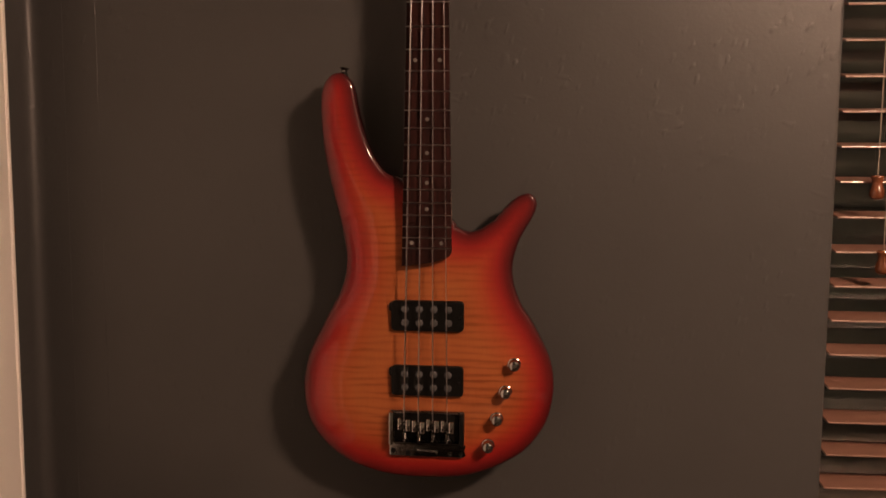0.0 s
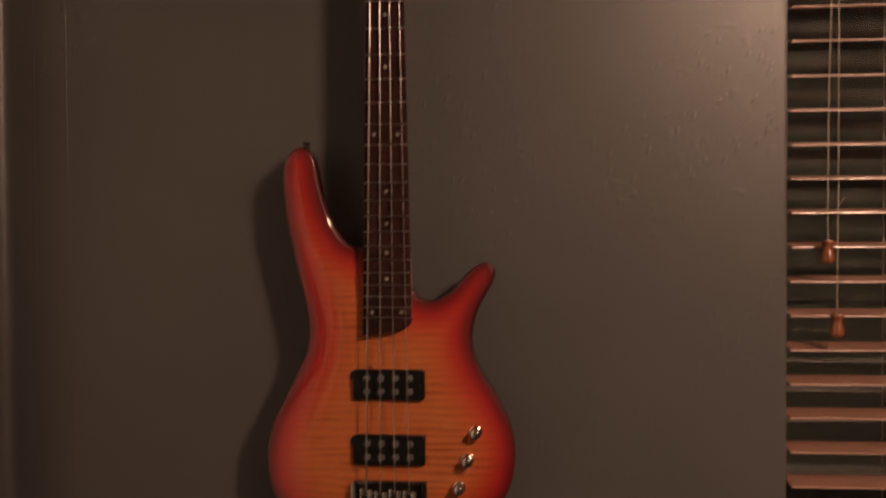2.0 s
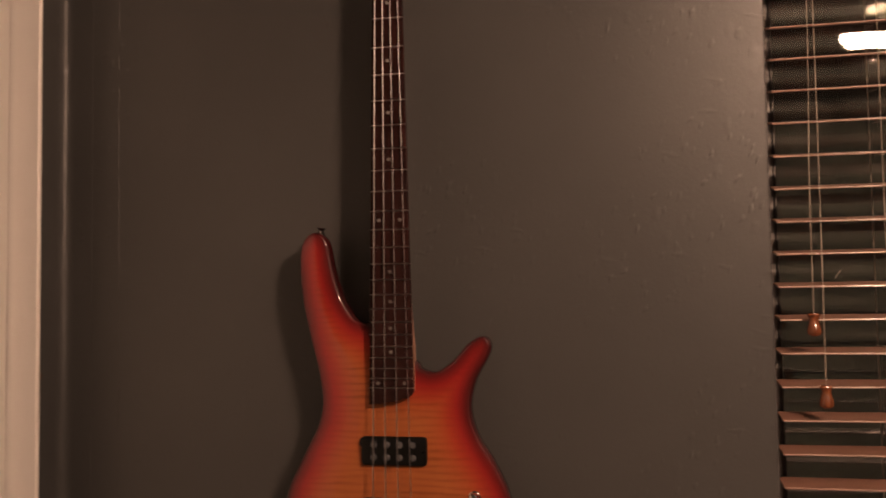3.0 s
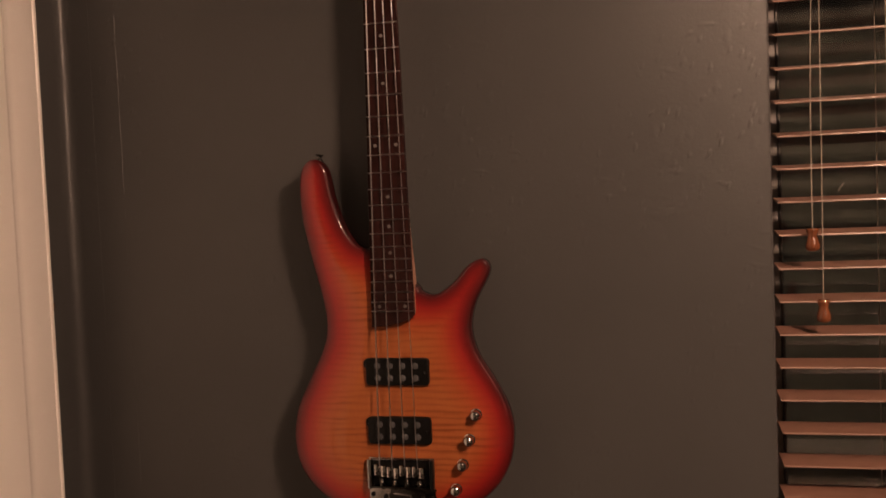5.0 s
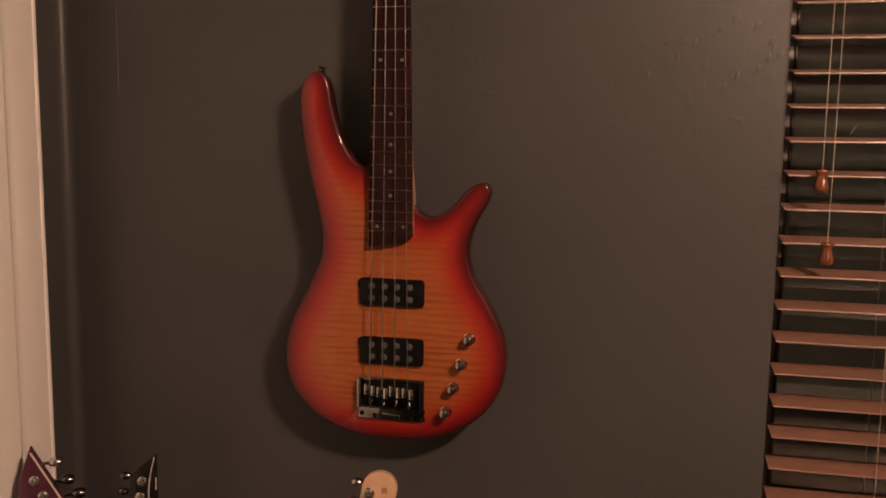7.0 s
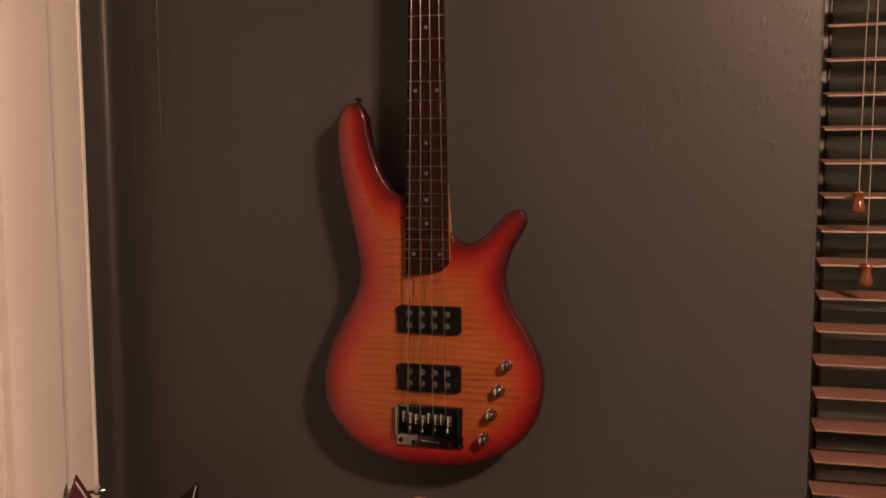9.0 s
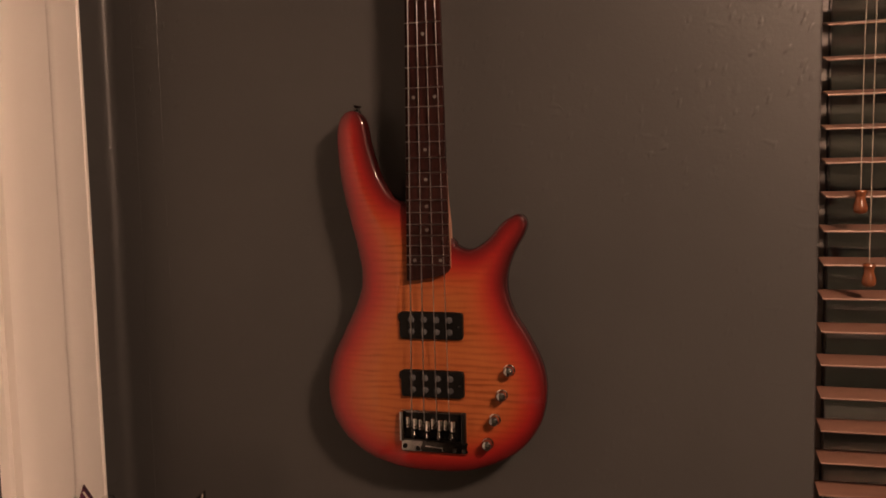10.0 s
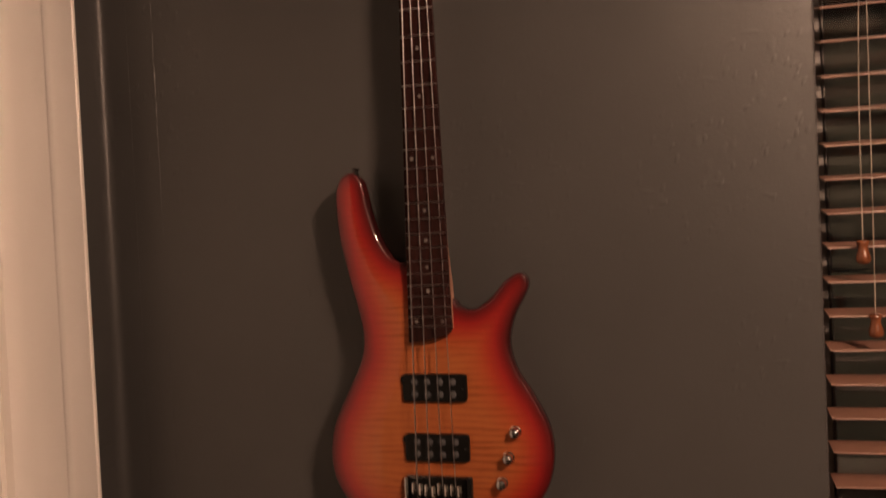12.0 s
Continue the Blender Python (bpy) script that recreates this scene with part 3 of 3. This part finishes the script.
def neck_mesh():
    """The maple neck behind the fingerboard: round back, thicker at the heel."""
    bm, rings = bmesh.new(), []
    for v, deep in ((0.212, 0.035), (0.235, 0.034), (0.275, 0.030), (0.30, 0.024), (0.33, 0.0185), (0.40, 0.0165), (0.6, 0.0155), (SCALE, 0.0150)):
        h = neck_half(v) - 0.0006
        k = min(1.0, max(0.0, (v - 0.27) / 0.08))
        ring = []
        for a in np.linspace(0, math.pi, 13):
            c, s = math.cos(a), math.sin(a)
            p = 1.0 - 0.62 * (1 - k)
            ring.append(bm.verts.new((h * math.copysign(abs(c) ** p, c), FB_BACK + deep * abs(s) ** p, v)))
        rings.append(ring)
    for a, b in zip(rings, rings[1:]):
        for i in range(12):
            bm.faces.new((a[i], a[i + 1], b[i + 1], b[i]))
        bm.faces.new((a[0], b[0], b[-1], a[-1]))
    bm.faces.new(rings[0])
    bm.faces.new(rings[-1])
    return bm


part("neck", neck_mesh(), M_NECK, bass, "satin maple neck")
part("nut", box(-0.0196, 0.0196, FB_Y - 0.003, FB_BACK + 0.002, SCALE, SCALE + 0.005, 0.0008), M_BLACK, bass)

# head, above what is seen; it hangs in a wall hook
HEAD = [(-0.020, 0.868), (-0.030, 0.905), (-0.038, 0.93), (-0.034, 0.985), (-0.022, 1.05), (0.004, 1.075), (0.030, 1.055), (0.038, 0.99), (0.042, 0.935), (0.032, 0.905), (0.020, 0.868)]
head = part("headstock", prism(HEAD, -0.070, -0.056, 0.0015), M_GLOSS, bass, "black lacquered headstock")
for s, v in ((-1, 0.935), (-1, 1.0), (1, 0.935), (1, 1.0)):
    part("tuner", tube([(s * 0.02, -0.063, v), (s * 0.055, -0.060, v)], 0.004, 8, lathe([(0, -0.009), (0.011, -0.007), (0.013, 0), (0.011, 0.007), (0, 0.009)], 14,
         Matrix.Translation((s * 0.06, -0.060, v)) @ Matrix.Rotation(radians(90), 4, "X"))), M_CHROME, head)
    part("post", lathe([(0.005, 0.0), (0.004, 0.008), (0.005, 0.014), (0, 0.015)], 14, knob_at(s * 0.018, -0.069, v)), M_CHROME, head)

STRING_X = (-0.0272, -0.0090, 0.0092, 0.0275)
for i, (x, r) in enumerate(zip(STRING_X, (0.00092, 0.00078, 0.00064, 0.0005))):
    xn = (-0.0145, -0.0048, 0.0048, 0.0145)[i]
    part("string", tube([(x, -0.0735, -0.013), (x, -0.0785, -0.002), (xn, FB_Y - 0.0035, SCALE + 0.002), ((-0.018, -0.018, 0.018, 0.018)[i], -0.074, (0.935, 1.0, 1.0, 0.935)[i])], r, 8), M_STRING, bass)


def pickup(v_mid):
    """A soapbar pickup: rounded black shell with fixing ears and two rows of round poles."""
    shell = prism(rounded([(-0.0450, v_mid - 0.0193), (0.0468, v_mid - 0.0193), (0.0468, v_mid + 0.0193), (-0.0450, v_mid + 0.0193)], 0.006, 5, True), TOP_Y + 0.002, -0.0695, 0.0016)
    prism(rounded([(-0.0480, v_mid + 0.006), (-0.043, v_mid + 0.004), (-0.043, v_mid + 0.0185), (-0.0480, v_mid + 0.0155)], 0.003, 4, True), TOP_Y + 0.002, -0.0675, 0.001, shell)
    ob = part("pickup", shell, M_BLACK, bass, "black plastic humbucker pickup")
    disc = None
    for x in STRING_X:
        for dv in (0.0085, -0.0085):
            if disc is None:
                disc = part("pole_piece", lathe([(0, 0), (0.0046, 0), (0.0046, 0.0003), (0.0040, 0.0006), (0, 0.0006)], 18, FRONT), M_POLE, ob, "grey steel pole piece")
                disc.location = (x, -0.0694, v_mid + dv)
            else:
                again(disc, "pole_piece", Matrix.Translation((x, -0.0694, v_mid + dv)), ob)
    part("screw", lathe([(0, 0), (0.0021, 0), (0.0018, 0.0007), (0, 0.0009)], 12, knob_at(0.0415, -0.0694, v_mid - 0.001)), M_DARK_CHROME, ob)


pickup(0.1300)
pickup(0.0470)


def bridge_unit():
    """Plate with turned-up cheeks, four saddles with height screws, intonation screws and string slots."""
    plate = prism(rounded([(-0.0475, -0.0525), (0.0485, -0.0525), (0.0485, 0.0075), (-0.0475, 0.0075)], 0.003, 4, True), TOP_Y + 0.001, -0.0650, 0.0006)
    ob = part("bridge", plate, M_MID_CHROME, bass, "dark chrome bridge with four saddles")
    # Left cheek pale, right one black: what each reflects is put into colour.
    for x0, x1, mat in ((-0.0475, -0.0415, M_MID_CHROME), (0.0425, 0.0485, M_BLACK)):
        part("cheek", box(x0, x1, -0.0740, -0.0648, -0.036, 0.0068, 0.0016), mat, ob)
    # Black sheet: the shade under the saddles, put in as colour.
    part("saddle_shade", box(-0.0410, 0.0420, -0.0656, -0.0648, -0.0312, 0.0040, 0.0002), M_BLACK, ob)
    # Dark overlay drawn as the dark room mirrored in the plate's lower right.
    part("dark_reflection", prism(spline([(-0.0130, -0.0350), (0.0170, -0.0345), (0.0480, -0.0350), (0.0482, -0.0430), (0.0478, -0.0512), (0.0150, -0.0518), (-0.0130, -0.0518), (-0.0195, -0.0480), (-0.0165, -0.0410)], 3), -0.0648, -0.0656, 0.0002), M_SHADED_CHROME, ob)
    part("back_lip", box(-0.0405, 0.0415, -0.0735, -0.0648, -0.0345, -0.0315, 0.001), M_SHADED_CHROME, ob)
    part("front_lip", box(-0.0405, 0.0415, -0.0690, -0.0648, 0.0042, 0.0070, 0.0008), M_DARK_CHROME, ob)
    for x, dz in zip(STRING_X, (0.0, -0.0026, -0.0004, -0.0014)):
        saddle = part("saddle", box(x - 0.0080, x + 0.0080, -0.0765, -0.0665, -0.0140 + dz, -0.0030 + dz, 0.0014), M_DARK_CHROME, ob)
        part("roller", tube([(x - 0.0026, -0.0768, -0.0035 + dz), (x + 0.0026, -0.0768, -0.0035 + dz)], 0.0024, 12), M_MID_CHROME, saddle)
        for dx, w, low in ((-0.0054, 0.0024, 0.0), (0.0054, 0.0031, -0.0016)):
            part("height_screw", box(x + dx - w, x + dx + w, -0.0795, -0.0764, -0.0140 + dz + low, 0.0010 + dz + low, 0.0009), M_CHROME, saddle)
            part("socket", lathe([(0.0014, 0), (0.0014, 0.0003), (0, 0.0003)], 10, knob_at(x + dx, -0.0794, -0.0105 + dz + low)), M_BLACK, saddle)
        part("intonation_screw", tube([(x, -0.0705, -0.0135 + dz), (x, -0.0705, -0.0318)], 0.0017, 8), M_DARK_CHROME, ob)
        part("spring", lathe([(0.0034, -0.018 + dz), (0.0042, -0.0195 + dz), (0.0034, -0.021 + dz), (0.0042, -0.0225 + dz), (0.0034, -0.024 + dz), (0.0042, -0.0255 + dz), (0.0034, -0.027 + dz)], 12, Matrix.Translation((x, -0.0705, 0))), M_SHADED_CHROME, ob)
        part("string_cup", lathe([(0.0030, 0), (0.0056, 0), (0.0054, 0.0036), (0.0046, 0.0048), (0.0032, 0.0050), (0.0028, 0.0020)], 16, knob_at(x + 0.001, -0.0650, -0.0315)), M_SHADED_CHROME, ob)
    # Black discs stand for the two dark holes at left, screw heads at right.
    for x, z in ((-0.0425, -0.0455), (-0.0235, -0.0480), (0.0310, -0.0480), (0.0445, -0.0480)):
        part("mounting_screw", lathe([(0, 0), (0.0036, 0), (0.0032, 0.0012), (0.0012, 0.0014), (0, 0.0008)], 14, knob_at(x, -0.0648 if x < 0 else -0.0655, z)), M_BLACK if x < 0 else M_DARK_CHROME, ob)
    mark = prism([(-0.0120, -0.0425), (0.0140, -0.0442), (0.0150, -0.0500), (0.0130, -0.0500), (0.0122, -0.0460), (-0.0120, -0.0444)], -0.0655, -0.0662, 0.0002)
    part("maker_mark", mark, M_MID_CHROME, ob)


bridge_unit()

KNOB = [(0, 0), (0.0078, 0), (0.0082, 0.0006), (0.0082, 0.0026), (0.0072, 0.0032), (0.0073, 0.0100), (0.0071, 0.0125), (0.0060, 0.0146), (0.0040, 0.0158), (0, 0.0164)]
knob = None
for i in range(4):
    m = knob_at(0.1103 - 0.0105 * i, TOP_Y + (0.0022 if i == 0 else 0.001), 0.0702 - 0.0350 * i)
    if knob is None:
        knob = part("control_knob", lathe(KNOB, 28), M_KNOB, bass, "polished chrome control knob")
        knob.matrix_basis = m
    else:
        tagged(again(knob, "control_knob", m, bass), "polished chrome control knob")

BUTTON = [(0, 0), (0.0068, 0), (0.0060, 0.0022), (0.0042, 0.0038), (0.0040, 0.0066), (0.0064, 0.0086), (0.0072, 0.0098), (0.0060, 0.0108), (0, 0.0110)]
part("strap_button", lathe(BUTTON, 20, Matrix.Translation((-0.1090, -0.0440, 0.4300)) @ pose(0, 0, 0, 0, 8, 0) @ Matrix.Scale(0.88, 4)), M_DARK_CHROME, bass)
part("strap_button", lathe(BUTTON, 20, Matrix.Translation((0.001, -0.0430, -0.0745)) @ pose(0, 0, 0, 180, 0, 0)), M_CHROME, bass)

hook = thing("guitar_hanger", "dark wall hanger carrying the bass by its head", "hanger", at=(0, 0, SADDLE))
part("plate", box(-0.035, 0.035, -0.018, -0.0005, 0.86, 0.96, 0.004), M_GLOSS, hook)
part("yoke", tube(spline([(-0.028, -0.085, 0.884), (-0.029, -0.05, 0.880), (-0.02, -0.036, 0.890), (0, -0.03, 0.894), (0.02, -0.036, 0.890), (0.029, -0.05, 0.880), (0.028, -0.085, 0.884)], 4, False), 0.0055, 10), M_BLACK, hook)
part("stem", tube([(0, -0.016, 0.91), (0, -0.031, 0.894)], 0.006, 10), M_CHROME, hook)

# ---- three guitars standing on the floor against the wall ----
def floor_guitar(label, tip, lean, turn, head_pts, head_mat, neck_mat, body_mat, neck_x, extras):
    """A guitar whose head shows: built about its head's tip, leaning back to the wall, its body on the floor."""
    g = thing("guitar", label, "guitar", "guitars standing along the wall", tip)
    g.matrix_basis = pose(*tip, -lean, 0, turn)
    c = math.cos(radians(lean))
    low = -tip[2] / c + 0.004
    head = part("headstock", prism([(x / 1000, z / 1000) for x, z in head_pts], 0.0, 0.014, 0.0018), head_mat, g)
    nx = neck_x / 1000
    part("neck", prism([(nx - 0.021, -0.178), (nx + 0.021, -0.178), (nx + 0.027, low + 0.40), (nx - 0.027, low + 0.40)], -0.002, 0.019, 0.004), neck_mat, g)
    shape = spline([(0, 0), (0.09, 0.012), (0.155, 0.085), (0.140, 0.19), (0.115, 0.235), (0.135, 0.32), (0.120, 0.385), (0.055, 0.35), (-0.055, 0.35), (-0.120, 0.40), (-0.135, 0.32), (-0.115, 0.235), (-0.140, 0.19), (-0.155, 0.085), (-0.09, 0.012)], 5)
    part("body", prism([(nx + x, low + z) for x, z in shape], -0.012, 0.030, 0.005), body_mat, g)
    extras(g, head)
    return g


def post(head, x, z, r):
    """A string post with its broad washer on the face of a head."""
    part("post", lathe([(r, 0.0), (r, 0.0012), (r * 0.86, 0.0020), (r * 0.6, 0.0021), (r * 0.5, 0.0030), (r * 0.45, 0.008), (r * 0.55, 0.010), (0, 0.0105)], 18, knob_at(x, 0.0, z)), M_CHROME, head)


def tuner(head, x, z, side, mat, size=1.0):
    """A tuning key beyond the edge of a head; (x, z) is its button's middle."""
    key = tube([(x - side * 0.026, 0.016, z - 0.002), (x, 0.016, z)], 0.0028, 8)
    lathe([(0, -0.0085), (0.0056, -0.0078), (0.0074, -0.003), (0.0074, 0.003), (0.0056, 0.0078), (0, 0.0085)], 14, Matrix.Translation((x, 0.016, z)) @ pose(0, 0, 0, 0, 90, 0) @ Matrix.Diagonal((0.75 * size, size, 0.8 * size, 1)), key)
    part("tuner", key, mat, head)


def purple_extras(g, head):
    part("binding", tube([(0.001, -0.0006, -0.008), (0.018, -0.0006, -0.037), (0.039, -0.0006, -0.073), (0.049, -0.0006, -0.101)], 0.0014, 6), M_BIND, head)
    for x, z in ((0.006, -0.047), (0.017, -0.069), (0.024, -0.095), (0.026, -0.122)):
        post(head, x, z, 0.0068)
    # First key in lit chrome, the others in a shaded copy of it.
    for x, z, mat in ((0.031, -0.026, M_CHROME), (0.046, -0.052, M_DARK_CHROME), (0.061, -0.072, M_DARK_CHROME), (0.072, -0.098, M_DARK_CHROME)):
        tuner(head, x, z, 1, mat, 1.3)


def black_extras(g, head):
    part("binding", tube(spline([(-0.001, -0.0006, -0.003), (-0.0055, -0.0006, -0.022), (-0.0085, -0.0006, -0.045), (-0.0085, -0.0006, -0.07), (-0.006, -0.0006, -0.12)], 4, False), 0.0008, 6), M_BIND, head)
    part("edge_line", tube([(0.0012, -0.0004, -0.032), (0.0014, -0.0004, -0.050)], 0.0009, 6), M_BIND, head)
    for i, z in enumerate((-0.037, -0.060, -0.083, -0.106)):
        post(head, -0.018 - 0.003 * i, z, 0.0068)
        tuner(head, -0.046 - 0.003 * i, z + 0.004, -1, M_DARK_CHROME)


def maple_extras(g, head):
    for i, z in enumerate((-0.030, -0.056, -0.082, -0.108)):
        post(head, -0.0145 - 0.001 * i, z, 0.0078)
        tuner(head, -0.0335 - 0.006 * min(i, 1), z + 0.011, -1, M_CHROME)
    for x, z in ((0.0035, -0.0225), (0.0062, -0.0215), (0.0089, -0.0225)):
        part("mark", box(x, x + 0.0014, -0.0006, 0.0002, z - 0.008, z), M_MARK, head)


arc = [(24.5 * math.sin(a), -24.5 + 24.5 * math.cos(a)) for a in np.linspace(radians(-80), radians(105), 14)]
floor_guitar("maple-headed electric guitar leaning on the wall", (-0.006, -0.098, 1.003), 6, 10, arc + [(17, -62), (18, -110), (21, -180), (-21, -180), (-30, -150), (-30, -60)], M_MAPLE, M_MAPLE, M_GLOSS, 0, maple_extras)
floor_guitar("black electric guitar with pointed bound headstock", (-0.337, -0.12, 1.003), 6, 18, [(0, 0), (2, -60), (4, -120), (2, -180), (-38, -180), (-42, -120), (-40, -65), (-33, -28), (-22, -17)], M_GLOSS, M_MAPLE, M_GLOSS, -18, black_extras)
floor_guitar("purple electric guitar with pointed bound headstock", (-0.481, -0.20, 1.030), 8, 26, [(0, 0), (42, -72), (52, -100), (48, -150), (42, -180), (0, -180), (-2, -150), (-15, -80), (-15, -48)], M_PURPLE, M_MAPLE, M_PURPLE, 21, purple_extras)
